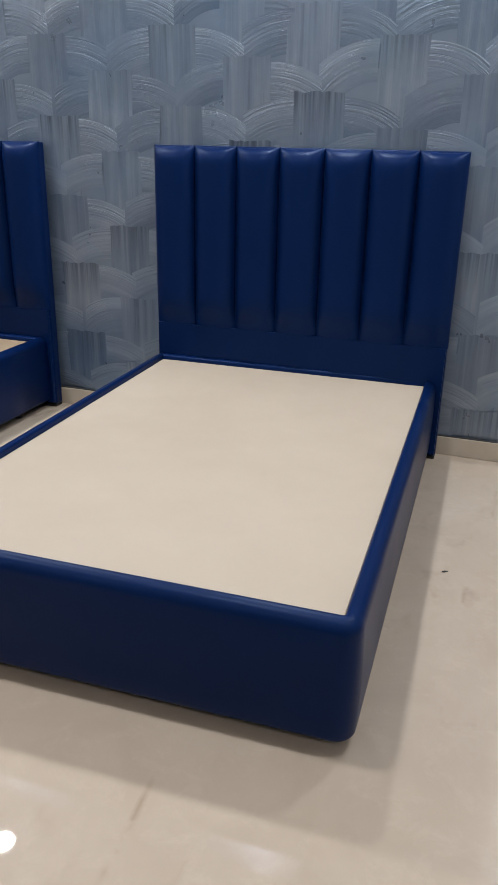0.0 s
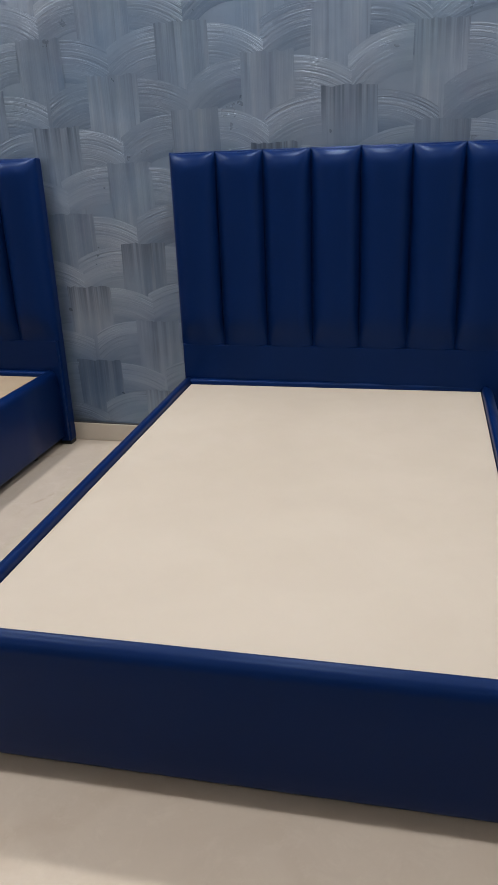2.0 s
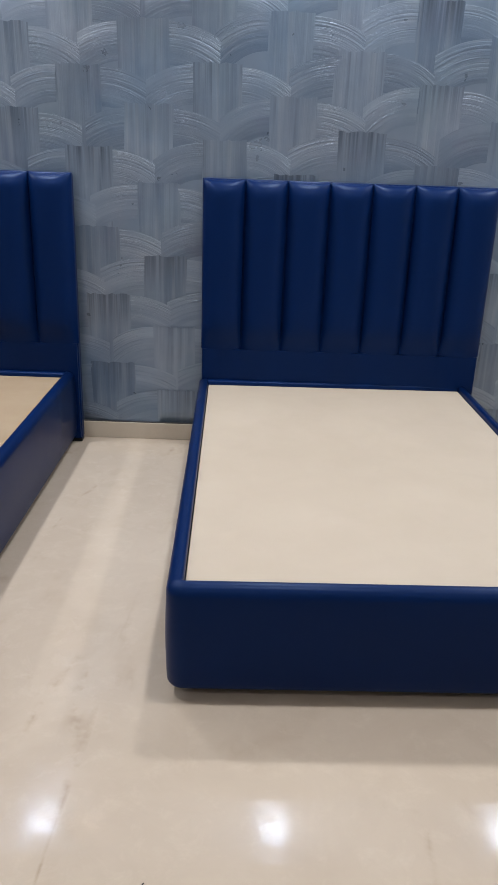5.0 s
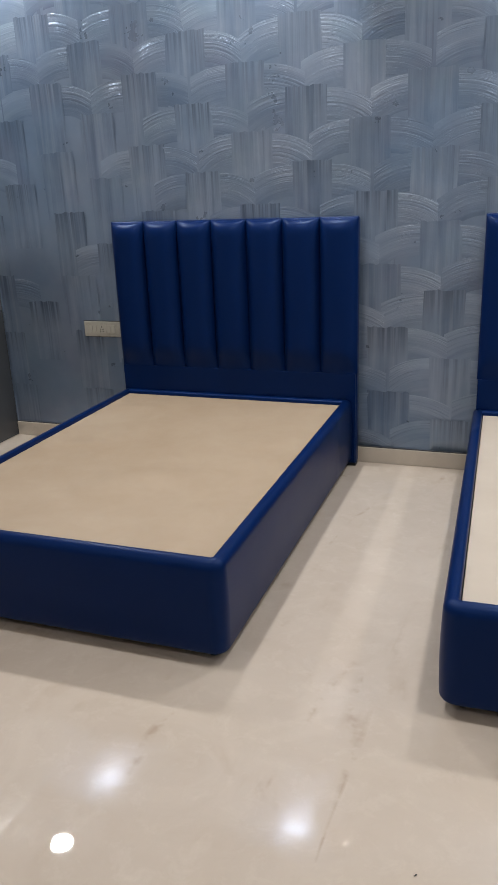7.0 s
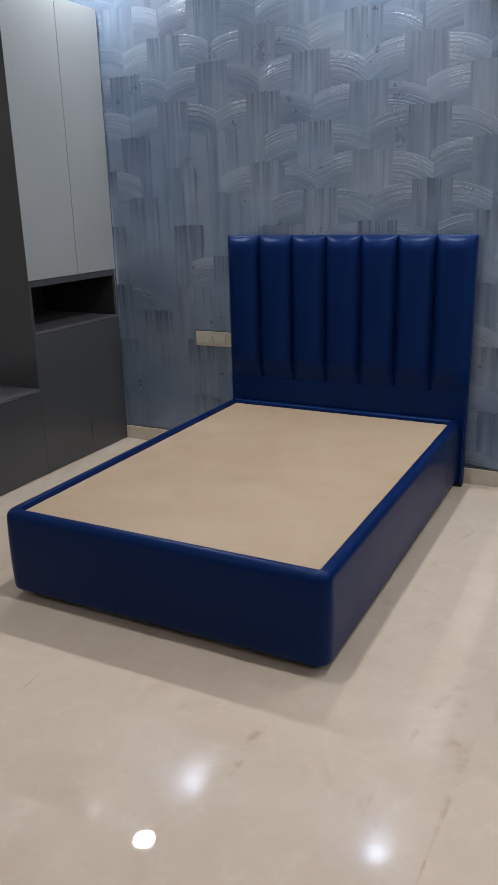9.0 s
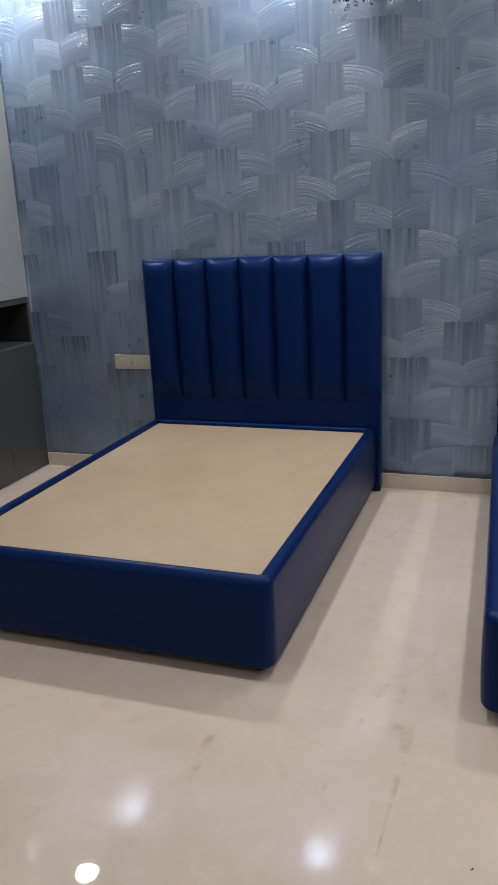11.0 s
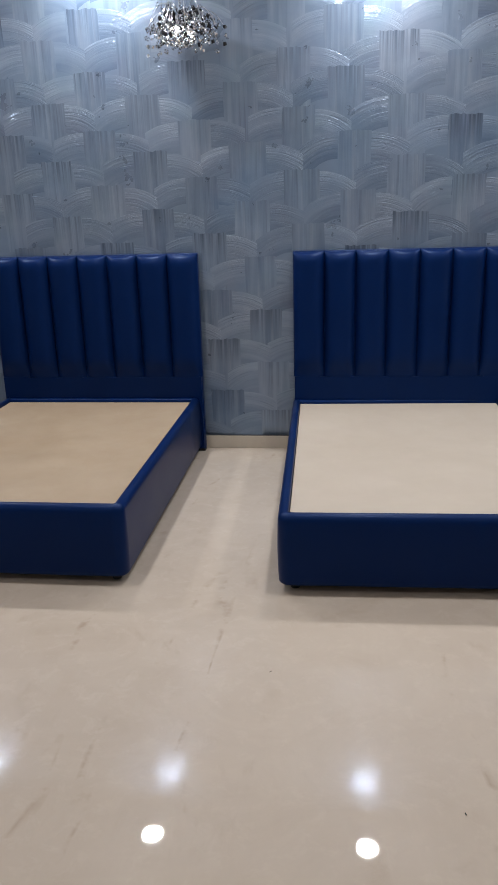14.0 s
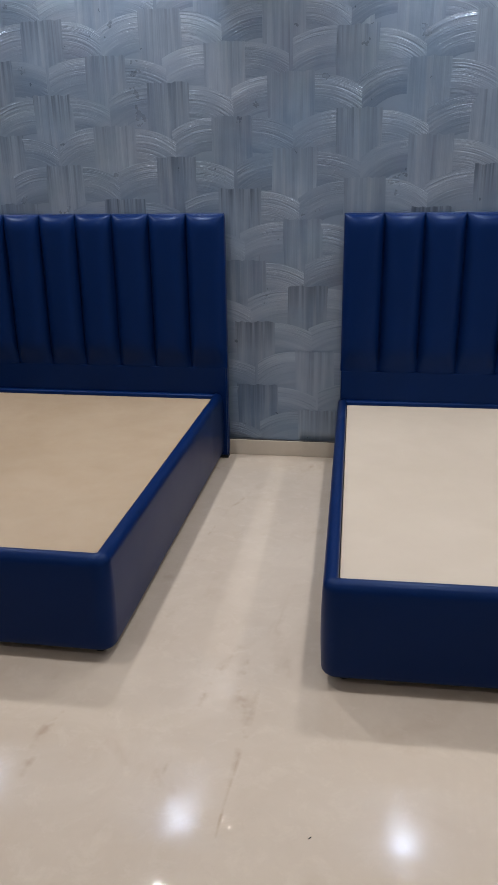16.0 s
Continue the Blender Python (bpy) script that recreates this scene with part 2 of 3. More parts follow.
IVORY_PLASTIC = plain("ivory_plastic", (0.45, 0.42, 0.355), 0.3)
IVORY_SWITCH = plain("ivory_switch_plastic", (0.50, 0.47, 0.40), 0.22)
DARK_HOLE = plain("dark_socket_hole", (0.01, 0.01, 0.01), 0.6)
CHROME = plain("polished_chrome", (0.84, 0.87, 0.93), 0.06, 1.0)
CRYSTAL = crystal_glass()
SMOKED = plain("smoky_crystal", (0.025, 0.025, 0.028), 0.03)
DIFFUSER = lit_diffuser()
BULB = lit_diffuser("lit_bulb", 18.0)
BULB.node_tree.nodes["Principled BSDF"].inputs["Emission Color"].default_value = (1.0, 0.9, 0.74, 1)

# ---- mesh helpers ----


def finish(bm, name, material, smooth=False):
    me = bpy.data.meshes.new(name)
    bmesh.ops.recalc_face_normals(bm, faces=bm.faces)
    for face in bm.faces:
        face.smooth = smooth and len(face.verts) <= 8
    bm.to_mesh(me)
    bm.free()
    me.materials.append(material)
    return me


def part(name, bm, material, parent, label="", smooth=False):
    """One mesh object under a thing or a part."""
    ob = new(name, bm if isinstance(bm, bpy.types.Mesh) else finish(bm, name, material, smooth))
    ob.parent = parent
    if label:
        tagged(ob, label)
    return ob


def thing(name, label, category, at=None, group="", kind=""):
    ob = new(name)
    ob.empty_display_size = 0.1
    if at is not None:
        ob.matrix_basis = at
    return tagged(ob, label, category, group, kind)


def box(x0, x1, y0, y1, z0, z1, bevel=0.0, segments=2, bm=None):
    bm = bm or bmesh.new()
    made = bmesh.ops.create_cube(bm, size=1.0)["verts"]
    for v in made:
        v.co = Vector(((x0 + x1) / 2 + v.co.x * (x1 - x0), (y0 + y1) / 2 + v.co.y * (y1 - y0), (z0 + z1) / 2 + v.co.z * (z1 - z0)))
    if bevel:
        edges = list({e for v in made for e in v.link_edges})
        bmesh.ops.bevel(bm, geom=edges, offset=bevel, segments=segments, profile=0.5, affect="EDGES", clamp_overlap=True)
    return bm


def cylinder(r0, r1, z0, z1, x=0.0, y=0.0, sides=24, bevel=0.0):
    bm = bmesh.new()
    made = bmesh.ops.create_cone(bm, cap_ends=True, segments=sides, radius1=r0, radius2=r1, depth=z1 - z0)["verts"]
    bmesh.ops.translate(bm, verts=made, vec=(x, y, (z0 + z1) / 2))
    if bevel:
        edges = [e for e in bm.edges if len(e.link_faces) == 2 and any(len(f.verts) > 4 for f in e.link_faces)]
        bmesh.ops.bevel(bm, geom=edges, offset=bevel, segments=2, profile=0.5, affect="EDGES")
    return bm


def structure(name, bm, material, label, category):
    return tagged(new(name, finish(bm, name, material)), label, category, kind="structure")


# ---- room ----
structure("floor", box(ROOM_LEFT, ROOM_RIGHT, ROOM_BACK, 0.0, -0.1, 0.0), MARBLE, "polished beige marble floor with faint veins", "floor")
structure("ceiling", box(ROOM_LEFT, ROOM_RIGHT, ROOM_BACK, 0.0, CEILING, CEILING + 0.1), WHITE_PAINT, "plain white painted ceiling with round downlights", "ceiling")
wall_north = structure("wall_north", box(ROOM_LEFT - 0.15, ROOM_RIGHT + 0.15, 0.0, 0.15, -0.1, CEILING + 0.1), PLASTER, "blue-grey wall with combed plaster brush strokes", "wall")
structure("wall_west", box(ROOM_LEFT - 0.15, ROOM_LEFT, ROOM_BACK - 0.15, 0.0, -0.1, CEILING + 0.1), ROOM_PAINT, "plain off-white painted wall", "wall")
structure("wall_east", box(ROOM_RIGHT, ROOM_RIGHT + 0.15, ROOM_BACK - 0.15, 0.0, -0.1, CEILING + 0.1), ROOM_PAINT, "plain off-white painted wall", "wall")
structure("wall_south", box(ROOM_LEFT, ROOM_RIGHT, ROOM_BACK - 0.15, ROOM_BACK, -0.1, CEILING + 0.1), ROOM_PAINT, "plain off-white painted wall", "wall")

# ---- skirting ----
CAB_FRONT = -3.02
structure("baseboard", box(CAB_FRONT + 0.002, ROOM_RIGHT - 0.002, -0.014, -0.001, 0.0005, 0.093, 0.002, 1), SKIRT_STONE, "low cream marble skirting along the plaster wall", "skirting")


# dark strip drawn for the shaded gap between skirting and wall
structure("trim", box(CAB_FRONT + 0.002, ROOM_RIGHT - 0.002, -0.009, -0.001, 0.0935, 0.0985), DARK_EDGE, "thin dark strip for the shadow gap above the skirting", "trim")

# ---- beds ----
WIDE, RAIL, RIM = 1.441, 0.05, 0.024
CHANNELS, CHANNEL_LOW = 7, 0.552


def channel(width, low, top, deep):
    """A padded upright channel: pinched at the seams, rounded over at both ends."""
    bm, across, up = bmesh.new(), 14, 34
    grid = []
    high = top - low
    for j in range(up + 1):
        s = j / up
        s = 0.5 - 0.5 * math.cos(math.pi * s)
        z = low + high * s
        d_top, d_low = (top - z) / 0.08, max(0.0, min(1.0, (z - low) / 0.13))
        end = min(1.0, math.sqrt(max(0.0, 1 - max(0.0, 1 - d_top) ** 2)), 0.35 + 0.65 * d_low * d_low * (3 - 2 * d_low))
        row = []
        for i in range(across + 1):
            q = -math.cos(math.pi * i / across)
            side = (1 - abs(q) ** 3.0) ** 0.72
            pinch = 0.007 * (1 - abs(q) ** 3) * max(0.0, 1 - (top - z) / 0.05)
            row.append(bm.verts.new((q * width / 2, -deep * side * end, z - pinch)))
        grid.append(row)
    for a, b in zip(grid, grid[1:]):
        for i in range(across):
            bm.faces.new((a[i], a[i + 1], b[i + 1], b[i]))
    rim = [e for e in bm.edges if len(e.link_faces) == 1]
    back = bmesh.ops.extrude_edge_only(bm, edges=rim)["geom"]
    for v in back:
        if isinstance(v, bmesh.types.BMVert):
            v.co.y = 0.012
    return bm


def rail_profile(z0, z1, thick):
    """A padded rail in section, as (outward, height): soft outer top edge, slightly full face."""
    pts = [(0.0, z0 + 0.004), (0.004, z0)]
    for k in range(5):
        a = math.radians(-90 + 90 * k / 4)
        pts.append((thick - 0.018 + 0.018 * math.cos(a), z0 + 0.018 + 0.018 * math.sin(a)))
    low, high = z0 + 0.018, z1 - 0.036
    for k in range(1, 7):
        s = k / 7
        pts.append((thick + 0.004 * math.sin(math.pi * s), low + (high - low) * s))
    for k in range(7):
        a = math.radians(90 * k / 6)
        pts.append((thick - 0.038 + 0.038 * math.cos(a), high + 0.036 * math.sin(a)))
    for k in range(5):
        a = math.radians(90 + 90 * k / 4)
        pts.append((0.011 + 0.011 * math.cos(a), z1 - 0.016 + 0.016 * math.sin(a)))
    return pts


def sweep(profile, path):
    """path: places on the plan of the inner face with the outward way there; the ends are capped."""
    bm = bmesh.new()
    rows = [[bm.verts.new((x + nx * o, y + ny * o, z)) for o, z in profile] for x, y, nx, ny in path]
    n = len(profile)
    for a, b in zip(rows, rows[1:]):
        for i in range(n):
            bm.faces.new((a[i], a[(i + 1) % n], b[(i + 1) % n], b[i]))
    bm.faces.new(rows[0])
    bm.faces.new(rows[-1][::-1])
    return bm


def bed(at, board, label, board_label, head_top, board_top, head_wide, long, head_shift=0.0, square=0.0, wide=WIDE):
    b = thing("bed", label, "bed", at, "upholstered beds")
    half, rim = wide / 2, board_top + RIM
    # headboard
    head = part("headboard", box(-head_wide / 2 + 0.004, head_wide / 2 - 0.004, -0.078, -0.0155, 0.016, head_top - 0.001, 0.01, 3), NAVY, b, smooth=False)
    head.matrix_basis = pose(head_shift, square * 0.014, 0, 0, 0, square)
    pitch = head_wide / CHANNELS
    me = finish(channel(pitch - 0.001, CHANNEL_LOW, head_top, 0.058), "channel", NAVY, True)
    for n in range(CHANNELS):
        c = part("channel", me, NAVY, head)
        c.location = ((n - (CHANNELS - 1) / 2) * pitch, -0.0775, 0)
    part("lower_panel", box(-head_wide / 2 + 0.008, head_wide / 2 - 0.008, -0.097, -0.0785, 0.03, CHANNEL_LOW + 0.001, 0.003, 2), NAVY, head)
    for side in (-1, 1):
        part("headboard_foot", box(*sorted((side * (head_wide / 2 - 0.006), side * (head_wide / 2 - 0.065))), -0.076, -0.02, 0.0, 0.017, 0.003, 2), BLACK_PLASTIC, head, "black plastic foot")
    # rails
    section, turn, rear = rail_profile(0.043, rim, RAIL), 0.004, -0.068
    ix, iy = half - RAIL - turn, -long + RAIL + turn
    steps = [rear + (iy - rear) * k for k in (0.0, 0.2, 0.4, 0.6, 0.8, 0.96, 0.99, 0.999)]
    path = [(-ix - turn, y, -1, 0) for y in steps]
    for cx, start in ((-ix, 180), (ix, 270)):
        for k in range(9):
            a = math.radians(start + 90 * k / 8)
            path.append((cx + turn * math.cos(a), iy + turn * math.sin(a), math.cos(a), math.sin(a)))
        if cx < 0:
            path += [(cx + 2 * ix * k, iy - turn, 0, -1) for k in (0.002, 0.02, 0.1, 0.25, 0.4, 0.6, 0.75, 0.9, 0.98, 0.998)]
    path += [(ix + turn, y, 1, 0) for y in steps[::-1]]
    part("upholstered_rail", sweep(section, path), NAVY, b, smooth=True)
    part("head_rail", box(-half + RAIL - 0.01, half - RAIL + 0.01, -0.128, -0.088, 0.24, rim - 0.002, 0.012, 4), NAVY, b, smooth=True)
    # board and feet
    inner = half - RAIL - 0.003
    part("mattress_board", box(-inner, inner, -long + RAIL + 0.0065, -0.131, board_top - 0.018, board_top, 0.0015, 1), board, b, board_label)
    part("underside_panel", box(-half + 0.03, half - 0.03, -long + 0.03, -0.09, 0.05, 0.062), BASE_PLY, b, "brown plywood underside")
    for sx in (-1, 1):
        for y in (-long + 0.085, -0.3, -long / 2):
            part("bed_foot", cylinder(0.022, 0.026, 0.0, 0.051, sx * (half - 0.075), y, 16, 0.003), BLACK_PLASTIC, b, "black plastic foot")
    return b


bed(pose(0.708, 0, 0, 0, 0, 1.25), CREAM_BOARD, "navy leatherette bed with channelled headboard and bare cream board", "smooth cream laminated board", 1.396, 0.367, 1.455, 2.168, 0.0235, -1.25, WIDE - 0.012)
bed(pose(-1.386, -0.016, 0, 0, 0, -0.15), TAN_BOARD, "navy leatherette bed with channelled headboard and bare tan board", "smooth tan laminated board", 1.398, 0.379, 1.468, 2.124, 0.0145, 0.15)


# ---- cabinets along the west wall ----
def slab(name, x0, x1, y0, y1, z0, z1, material, parent, label="", bevel=0.0015):
    return part(name, box(x0, x1, y0, y1, z0, z1, bevel, 1), material, parent, label)


SPLIT, TALL_END, NICHE_LOW, NICHE_TOP, LOW_TOP = -0.394, -0.845, 0.88, 1.142, 0.545
BACK, CAB_TOP = ROOM_LEFT + 0.003, 2.73
tall = thing("tall_cabinet", "charcoal and pale grey laminate tall cabinet with open niche", "cabinet", pose(0, 0, 0))
f0 = CAB_FRONT - 0.019
slab("side_panel", BACK, CAB_FRONT, -0.022, -0.004, 0.0, CAB_TOP, DARK_EDGE, tall)
# thin sheets added over the niche sides to darken them like shade
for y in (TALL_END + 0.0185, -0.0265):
    slab("niche_shade_lining", BACK + 0.013, CAB_FRONT - 0.012, y, y + 0.004, NICHE_LOW + 0.001, NICHE_TOP - 0.001, SHADED_INNER, tall)
slab("side_panel", BACK, CAB_FRONT, TALL_END, TALL_END + 0.018, 0.0, CAB_TOP, DARK_LAMINATE, tall)
slab("back_panel", BACK, BACK + 0.012, TALL_END + 0.019, -0.023, 0.0, CAB_TOP, SHADED_INNER, tall)
slab("niche_floor", BACK + 0.013, CAB_FRONT - 0.0005, TALL_END + 0.019, -0.023, NICHE_LOW - 0.018, NICHE_LOW, DARK_EDGE, tall)
slab("niche_top", BACK + 0.013, CAB_FRONT - 0.0005, TALL_END + 0.019, -0.023, NICHE_TOP, NICHE_TOP + 0.038, DARK_LAMINATE, tall)
for y0, y1 in ((TALL_END + 0.02, SPLIT - 0.0008), (SPLIT + 0.0008, -0.024)):
    slab("upper_door", f0, CAB_FRONT + 0.002, y0 - (0.018 if y0 < SPLIT - 0.1 else -0.001), y1 + (0.018 if y1 > SPLIT + 0.1 else -0.001), NICHE_TOP + 0.04, CAB_TOP - 0.002, GREY_LAMINATE, tall, "pale grey laminate door")
slab("lower_door", f0, CAB_FRONT + 0.001, TALL_END - 0.0005, -0.006, 0.004, NICHE_LOW - 0.02, DARK_LAMINATE, tall, "charcoal laminate door")
# dark strip laid on the one-piece door for the visible end of its split
slab("door_split_strip", CAB_FRONT - 0.002, CAB_FRONT + 0.0016, SPLIT - 0.003, SPLIT + 0.003, 0.085, 0.24, DARK_HOLE, tall, "thin dark strip for the lower end of the door split", 0.0)
slab("top_panel", BACK, f0 - 0.001, TALL_END + 0.019, -0.023, CAB_TOP - 0.02, CAB_TOP - 0.002, DARK_EDGE, tall)
low = thing("low_cabinet", "charcoal laminate low cabinet with open top", "cabinet", pose(0, 0, 0))
LOW_END = -2.7
slab("body", BACK, f0 - 0.001, LOW_END, TALL_END - 0.002, 0.0, LOW_TOP - 0.02, DARK_EDGE, low)
slab("top_panel", BACK, CAB_FRONT + 0.001, LOW_END, TALL_END - 0.002, LOW_TOP - 0.019, LOW_TOP, DARK_EDGE, low)
for n in range(3):
    a = TALL_END - 0.0015 - n * 0.624
    slab("drawer_front", f0, CAB_FRONT + 0.001, a - 0.621, a, 0.004, LOW_TOP - 0.022, DARK_LAMINATE, low)

# ---- switch plate ----
plate = thing("switch_plate", "ivory modular switch plate with a five-pin socket", "switch", pose(-2.276, -0.001, 0.75))
part("backing", box(-0.135, 0.135, -0.006, 0.0, -0.052, 0.052, 0.003, 2), BLACK_PLASTIC, plate, "dark backing edge")
part("frame", box(-0.13, 0.13, -0.014, -0.0062, -0.048, 0.048, 0.004, 2), IVORY_PLASTIC, plate)
for x in (-0.085, -0.055, 0.045, 0.075):
    part("switch", box(x - 0.0135, x + 0.0135, -0.018, -0.0142, -0.026, 0.026, 0.002, 2), IVORY_SWITCH, plate)
socket = part("socket", box(-0.036, 0.026, -0.0165, -0.0142, -0.028, 0.028, 0.002, 2), IVORY_SWITCH, plate)
for x, z, r in ((-0.005, 0.014, 0.0045), (-0.014, -0.002, 0.0035), (0.004, -0.002, 0.0035), (-0.014, -0.015, 0.0035), (0.004, -0.015, 0.0035)):
    bm = cylinder(r, r, 0, 0.001, 0, 0, 10)
    bmesh.ops.transform(bm, matrix=pose(x, -0.0167, z, 90), verts=bm.verts)
    part("pin_hole", bm, DARK_HOLE, socket, "dark pin hole")

# ---- downlights ----
ring = bmesh.new()
profile = [(0.086, 0.0), (0.103, 0.0), (0.106, -0.004), (0.102, -0.008), (0.088, -0.010), (0.086, -0.006)]
rings = [[ring.verts.new((r * math.cos(a * math.tau / 32), r * math.sin(a * math.tau / 32), z)) for a in range(32)] for r, z in profile]
for a, b in zip(rings, rings[1:] + rings[:1]):
    for n in range(32):
        ring.faces.new((a[n], a[(n + 1) % 32], b[(n + 1) % 32], b[n]))
first_light = thing("downlight", "round white recessed LED downlight in the ceiling", "ceiling light", pose(LAMP_X[0], ROW_WALL, CEILING), "ceiling downlights")
part("trim_ring", ring, WHITE_PAINT, first_light, smooth=True)
part("diffuser", cylinder(0.0855, 0.0855, -0.006, -0.001, 0, 0, 32), DIFFUSER, first_light, "glowing white diffuser")
# fittings for the wall row and for the two added, unseen rows
for y in (ROW_WALL, FILL_ROW_MID, FILL_ROW_BACK):
    for x in LAMP_X:
        if (x, y) not in ((LAMP_X[0], ROW_WALL), (LAMP_X[0], FILL_ROW_MID)):
            copy_thing(first_light, pose(x, y, CEILING))


# ---- crystal wall lamp ----
def octa(r, h):
    bm = bmesh.new()
    mid = [bm.verts.new((r * math.cos(a * math.pi / 3), r * math.sin(a * math.pi / 3), 0)) for a in range(6)]
    top, low_tip = bm.verts.new((0, 0, h * 0.8)), bm.verts.new((0, 0, -h))
    for a in range(6):
        bm.faces.new((mid[a], mid[(a + 1) % 6], top))
        bm.faces.new((mid[(a + 1) % 6], mid[a], low_tip))
    return bm


def wire(points, r, sides=6):
    """A tube along a smooth line of points."""
    bm, rows = bmesh.new(), []
    points = [Vector(p) for p in points]
    for n, p in enumerate(points):
        way = (points[min(n + 1, len(points) - 1)] - points[max(n - 1, 0)]).normalized()
        u = way.cross(Vector((0.3, 0.9, 0.2))).normalized()
        w = way.cross(u)
        rows.append([bm.verts.new(p + r * (math.cos(a * math.tau / sides) * u + math.sin(a * math.tau / sides) * w)) for a in range(sides)])
    for a, b in zip(rows, rows[1:]):
        for n in range(sides):
            bm.faces.new((a[n], a[(n + 1) % sides], b[(n + 1) % sides], b[n]))
    bm.faces.new(rows[0][::-1])
    bm.faces.new(rows[-1])
    return bm


rng = random.Random(11)
sconce = thing("wall_lamp", "crystal wall lamp with chrome arms and hanging glass drops", "wall lamp", pose(-0.645, -0.001, 2.70))
bm = cylinder(0.06, 0.055, 0, 0.02, 0, 0, 28, 0.003)
bmesh.ops.transform(bm, matrix=pose(0, 0, 0.02, 90), verts=bm.verts)
part("backplate", bm, CHROME, sconce, "round chrome wall plate", smooth=True)
hub = bmesh.new()
bmesh.ops.create_uvsphere(hub, u_segments=18, v_segments=12, radius=0.026)
bmesh.ops.translate(hub, verts=hub.verts, vec=(0, -0.14, 0.03))
part("hub", hub, CHROME, sconce, smooth=True)
part("stem", wire([(0, -0.018, 0.02), (0, -0.07, 0.035), (0, -0.14, 0.03)], 0.007, 8), CHROME, sconce, smooth=True)
DROPS = [finish(octa(r, h), "drop", material) for r, h, material in ((0.0155, 0.02, CRYSTAL), (0.0125, 0.016, CRYSTAL), (0.0145, 0.019, SMOKED), (0.0115, 0.0145, CHROME), (0.0145, 0.018, CHROME))]


def drop(p):
    c = part("drop", rng.choice((DROPS[0], DROPS[0], DROPS[1], DROPS[1], DROPS[1], DROPS[2], DROPS[3], DROPS[3], DROPS[4])), CRYSTAL, sconce)
    c.matrix_basis = pose(*p, rng.uniform(-35, 35), rng.uniform(-35, 35), rng.uniform(0, 360))


ARMS = 20
for n in range(ARMS):
    turn = math.pi * (1.0 + (n + 0.5) / ARMS) + rng.uniform(-0.08, 0.08)
    reach, rise = rng.uniform(0.17, 0.27), rng.uniform(0.09, 0.16)
    cx, cy = math.cos(turn), math.sin(turn) * 0.72
    line = []
    for k in range(12):
        s = k / 11
        line.append((cx * reach * s ** 0.85, -0.14 + cy * reach * s * 0.75, 0.03 + rise * math.sin(math.pi * min(1, s * 1.02)) ** 0.8 - 0.005 * s))
    part("arm", wire(line, 0.0024, 6), CHROME, sconce, smooth=True)
    tip = Vector(line[-1])
    length = rng.randint(3, 4) if abs(cx) > 0.5 else rng.randint(2, 4)
    for k in range(length):
        drop(tip + Vector((rng.uniform(-0.006, 0.006), rng.uniform(-0.006, 0.006), 0.01 - 0.047 * k)))
    for k in range(4):
        s = rng.uniform(0.15, 0.95)
        p = Vector(line[int(s * 11)])
        drop(p + Vector((rng.uniform(-0.012, 0.012), rng.uniform(-0.01, 0.01), rng.uniform(-0.06, 0.005))))

for n in range(185):
    while True:
        v = Vector((rng.uniform(-1, 1), rng.uniform(-1, 1), rng.uniform(-1, 1)))
        if 0.25 < v.length < 1.15:
            break
    drop(Vector((v.x * 0.2, -0.15 + v.y * 0.105, v.z * 0.105 + 0.03)))
# the small chips deep inside, too many to tell apart
chips = bmesh.new()
for n in range(480):
    while True:
        v = Vector((rng.uniform(-1, 1), rng.uniform(-1, 1), rng.uniform(-1, 1)))
        if v.length < 1:
            break
    m = pose(v.x * 0.19, -0.135 + v.y * 0.1, v.z * 0.1 + 0.035, rng.uniform(0, 360), rng.uniform(0, 360), 0)
    ends = [chips.verts.new(m @ Vector(e)) for e in ((0.015, 0, 0), (0, 0.011, 0), (-0.015, 0, 0), (0, -0.011, 0), (0, 0, 0.006), (0, 0, -0.006))]
    for a in range(4):
        chips.faces.new((ends[a], ends[(a + 1) % 4], ends[4]))
        chips.faces.new((ends[(a + 1) % 4], ends[a], ends[5]))
tagged(part("chip_cluster", chips, CHROME, sconce, "mirrored chips inside the crystal cluster"), kind="stuff")
# small capsule bulbs that glow among the drops
for x, y, z in ((-0.03, -0.205, 0.03), (0.055, -0.17, 0.0), (-0.085, -0.15, 0.02), (0.01, -0.13, -0.015)):
    bulb = cylinder(0.007, 0.005, -0.02, 0.01, 0, 0, 14, 0.002)
    bmesh.ops.translate(bulb, verts=bulb.verts, vec=(x, y, z))
    part("bulb", bulb, BULB, sconce, "small glowing capsule bulb", smooth=True)

# ---- specks of dirt on the floor ----
def debris(x, y, size, turn, label):
    bm = bmesh.new()
    for n, (dx, dy) in enumerate(((0, 0), (1.1, 0.9), (2.4, 1.3))):
        bmesh.ops.create_icosphere(bm, subdivisions=1, radius=size * (1 - 0.18 * n), matrix=Matrix.Translation((dx * size, dy * size, 0.55 * size)) @ Matrix.Diagonal((1.2, 0.8, 0.6, 1)))
    ob = tagged(new("debris", finish(bm, "debris", BLACK_PLASTIC)), label, "debris")
    ob.matrix_basis = pose(x, y, 0, 0, 0, turn)


debris(1.598, -1.151, 0.0055, 0, "small dark scrap of debris on the marble floor")
debris(0.678, -3.44, 0.0025, 70, "tiny dark crumb of dirt on the marble floor")
debris(0.057, -2.775, 0.0024, 200, "tiny dark crumb of dirt on the marble floor")

# ---- plaster strokes ----
rng = random.Random(5)
ROW, PATCH_WIDE, PATCH_HIGH, PROUD, LEAN = 0.36, 0.225, 0.38, 0.0060, 0.09
verts, faces, uvs, upright, edges = [], [], [], [], []


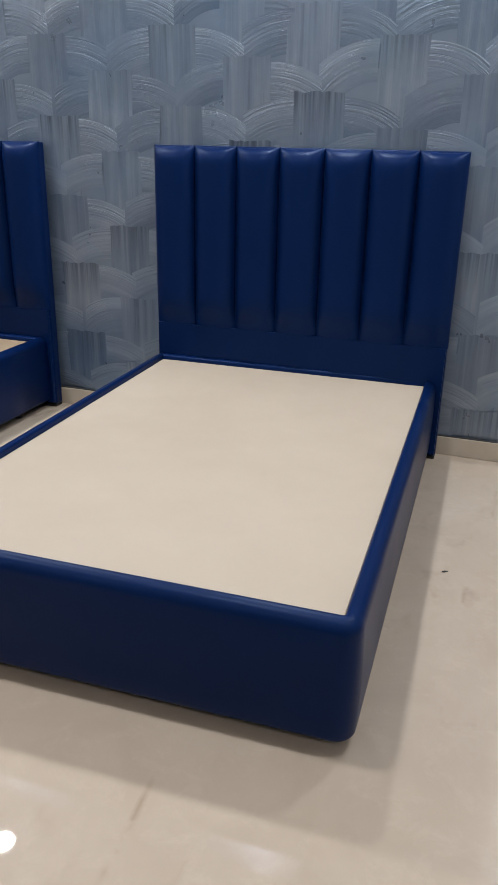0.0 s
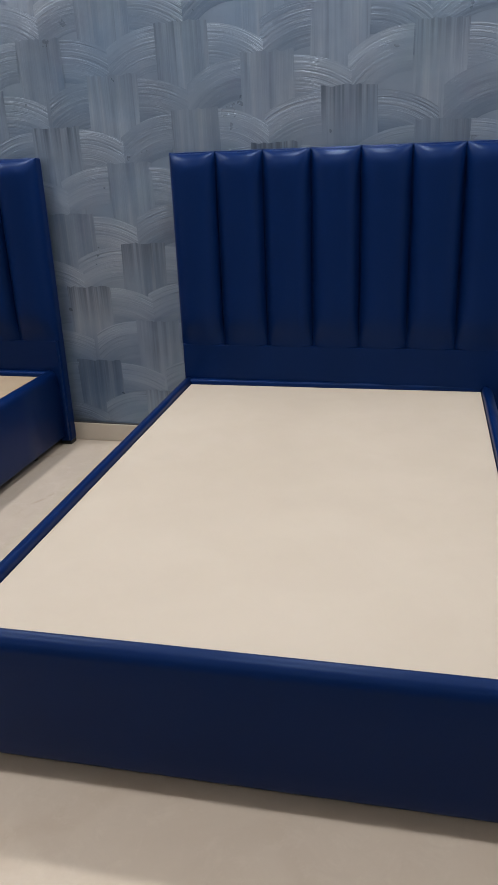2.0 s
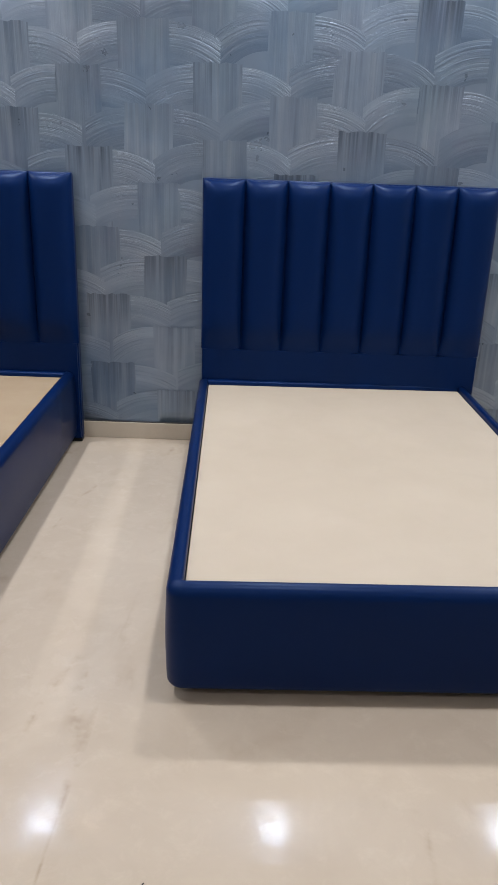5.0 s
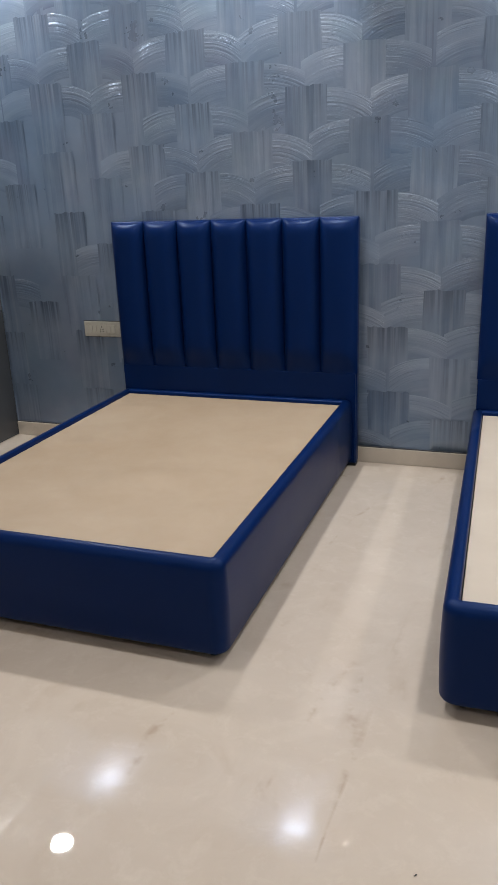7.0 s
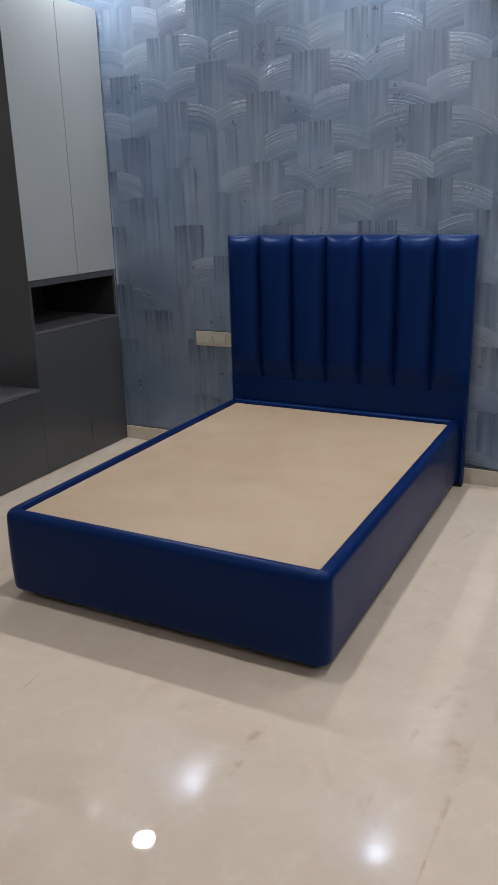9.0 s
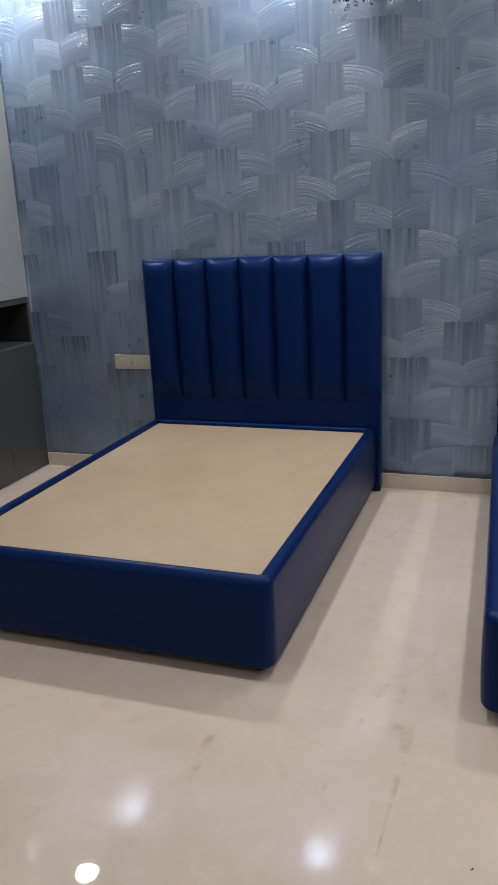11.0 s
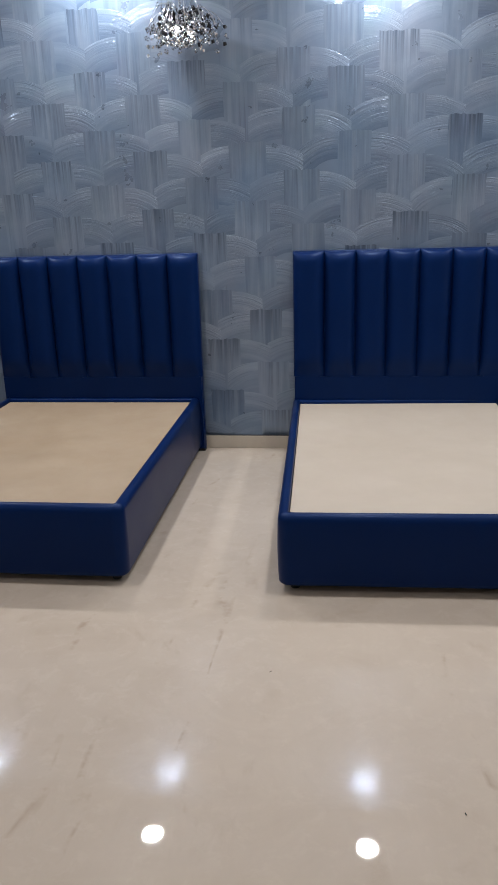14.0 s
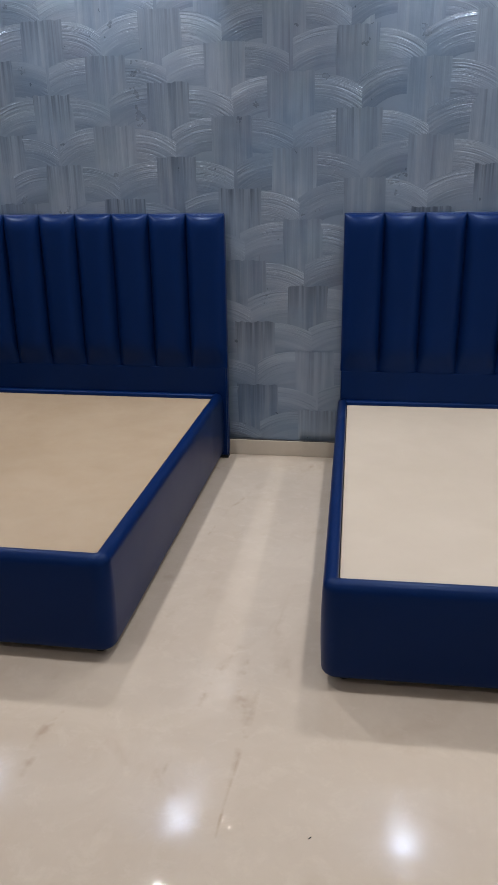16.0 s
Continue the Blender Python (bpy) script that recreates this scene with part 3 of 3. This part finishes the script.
def sheet(rows, is_upright):
    """Rows of (place, uv, edge), joined into one island."""
    base, n = len(verts), len(rows[0])
    for row in rows:
        for place, uv, edge in row:
            verts.append(place)
            uvs.append(uv)
            upright.append(is_upright)
            edges.append(edge)
    for j in range(len(rows) - 1):
        for i in range(n - 1):
            a = base + j * n + i
            faces.append((a, a + 1, a + n + 1, a + n))


def inside(x, z):
    return (min(max(x, CAB_FRONT + 0.003), ROOM_RIGHT - 0.003), min(max(z, 0.094), CEILING - 0.003))


def upright_stroke(right, top):
    wide, lean = PATCH_WIDE * rng.uniform(0.9, 1.1), rng.uniform(-0.012, 0.012)
    n, rows = 12, []
    ragged = [rng.uniform(-0.005, 0.006) for _ in range(n + 1)]
    lift = rng.uniform(0.92, 1.18)
    for s in (0.0, 0.35, 0.7, 0.93, 1.0):
        row = []
        for i in range(n + 1):
            q = i / n
            x = right - wide * (1 - q) + lean * (s - 1)
            z = top - PATCH_HIGH * (1 - s) + (ragged[i] if s == 1.0 else 0)
            side = min(1.0, 8 * min(q, 1 - q)) * 0.12 + 0.88
            raw = x
            x, z = inside(x, z)
            row.append(((x, -0.0006 - PROUD * lift * s ** 1.8 * side * (raw == x), z), (z, x), s))
        rows.append(row)
    sheet(rows, 1.0)


def fan_stroke(cx, top, hand, reach):
    """Flat arcs that leave a patch's edge at cx near its top and sink to a valley, reach away from it."""
    outer = rng.uniform(0.37, 0.50)
    inner, cz = outer - rng.uniform(0.16, 0.19), top - outer
    lift, start = rng.uniform(0.75, 1.1), radians(91)
    rows = []
    for r in (inner, inner + 0.35 * (outer - inner), inner + 0.68 * (outer - inner), outer - 0.012, outer):
        row, end = [], math.acos(min(0.96, reach / r))
        s = (r - inner) / (outer - inner)
        for k in range(13):
            a = start + (end - start) * k / 12
            raw = cx + hand * r * math.cos(a)
            x, z = inside(raw, cz + r * math.sin(a))
            row.append(((x, -0.0005 - PROUD * 0.82 * lift * s * (1 - 0.4 * (k / 12) ** 4) * (raw == x), z), (a * 0.25, r), 0.6 * s))
        rows.append(row)
    sheet(rows, 0.0)


def column(i):
    return -2.385 + 0.300 * i + 0.0025 * i * i


for i in range(-3, 16):
    for k in range(-7, 4):
        top = 2.168 + 0.0017 * i * abs(i) - 0.17 * (i % 2) + ROW * k + rng.uniform(-0.012, 0.012)
        right = column(i) - LEAN * (top - 2.0) + rng.uniform(-0.012, 0.012)
        if not 0.1 < top < CEILING + 0.3:
            continue
        # the plasterer smoothed most strokes over by the cabinet, low down above all
        if (right < -1.9 and top < 2.0 or right < -1.6 and top < 1.5) and rng.random() < 0.75:
            if rng.random() < 0.8:
                upright_stroke(right, top)
            continue
        fan_stroke(right - 0.005, top - rng.uniform(0.0, 0.02), 1, (column(i + 2) - column(i) - PATCH_WIDE) / 2 + rng.uniform(-0.012, 0.022))
        fan_stroke(right - PATCH_WIDE + 0.005, top - rng.uniform(0.0, 0.02), -1, (column(i) - column(i - 2) - PATCH_WIDE) / 2 + rng.uniform(-0.012, 0.022))
        upright_stroke(right, top)
me = bpy.data.meshes.new("plaster_strokes")
me.from_pydata(verts, [], faces)
layer = me.uv_layers.new(name="strokes")
index = np.empty(len(me.loops), dtype=np.int32)
me.loops.foreach_get("vertex_index", index)
layer.data.foreach_set("uv", np.array(uvs, dtype=np.float32)[index].ravel())
me.attributes.new("upright", "FLOAT", "POINT").data.foreach_set("value", np.array(upright, dtype=np.float32))
me.attributes.new("edge", "FLOAT", "POINT").data.foreach_set("value", np.array(edges, dtype=np.float32))
me.materials.append(PLASTER)
me.shade_smooth()
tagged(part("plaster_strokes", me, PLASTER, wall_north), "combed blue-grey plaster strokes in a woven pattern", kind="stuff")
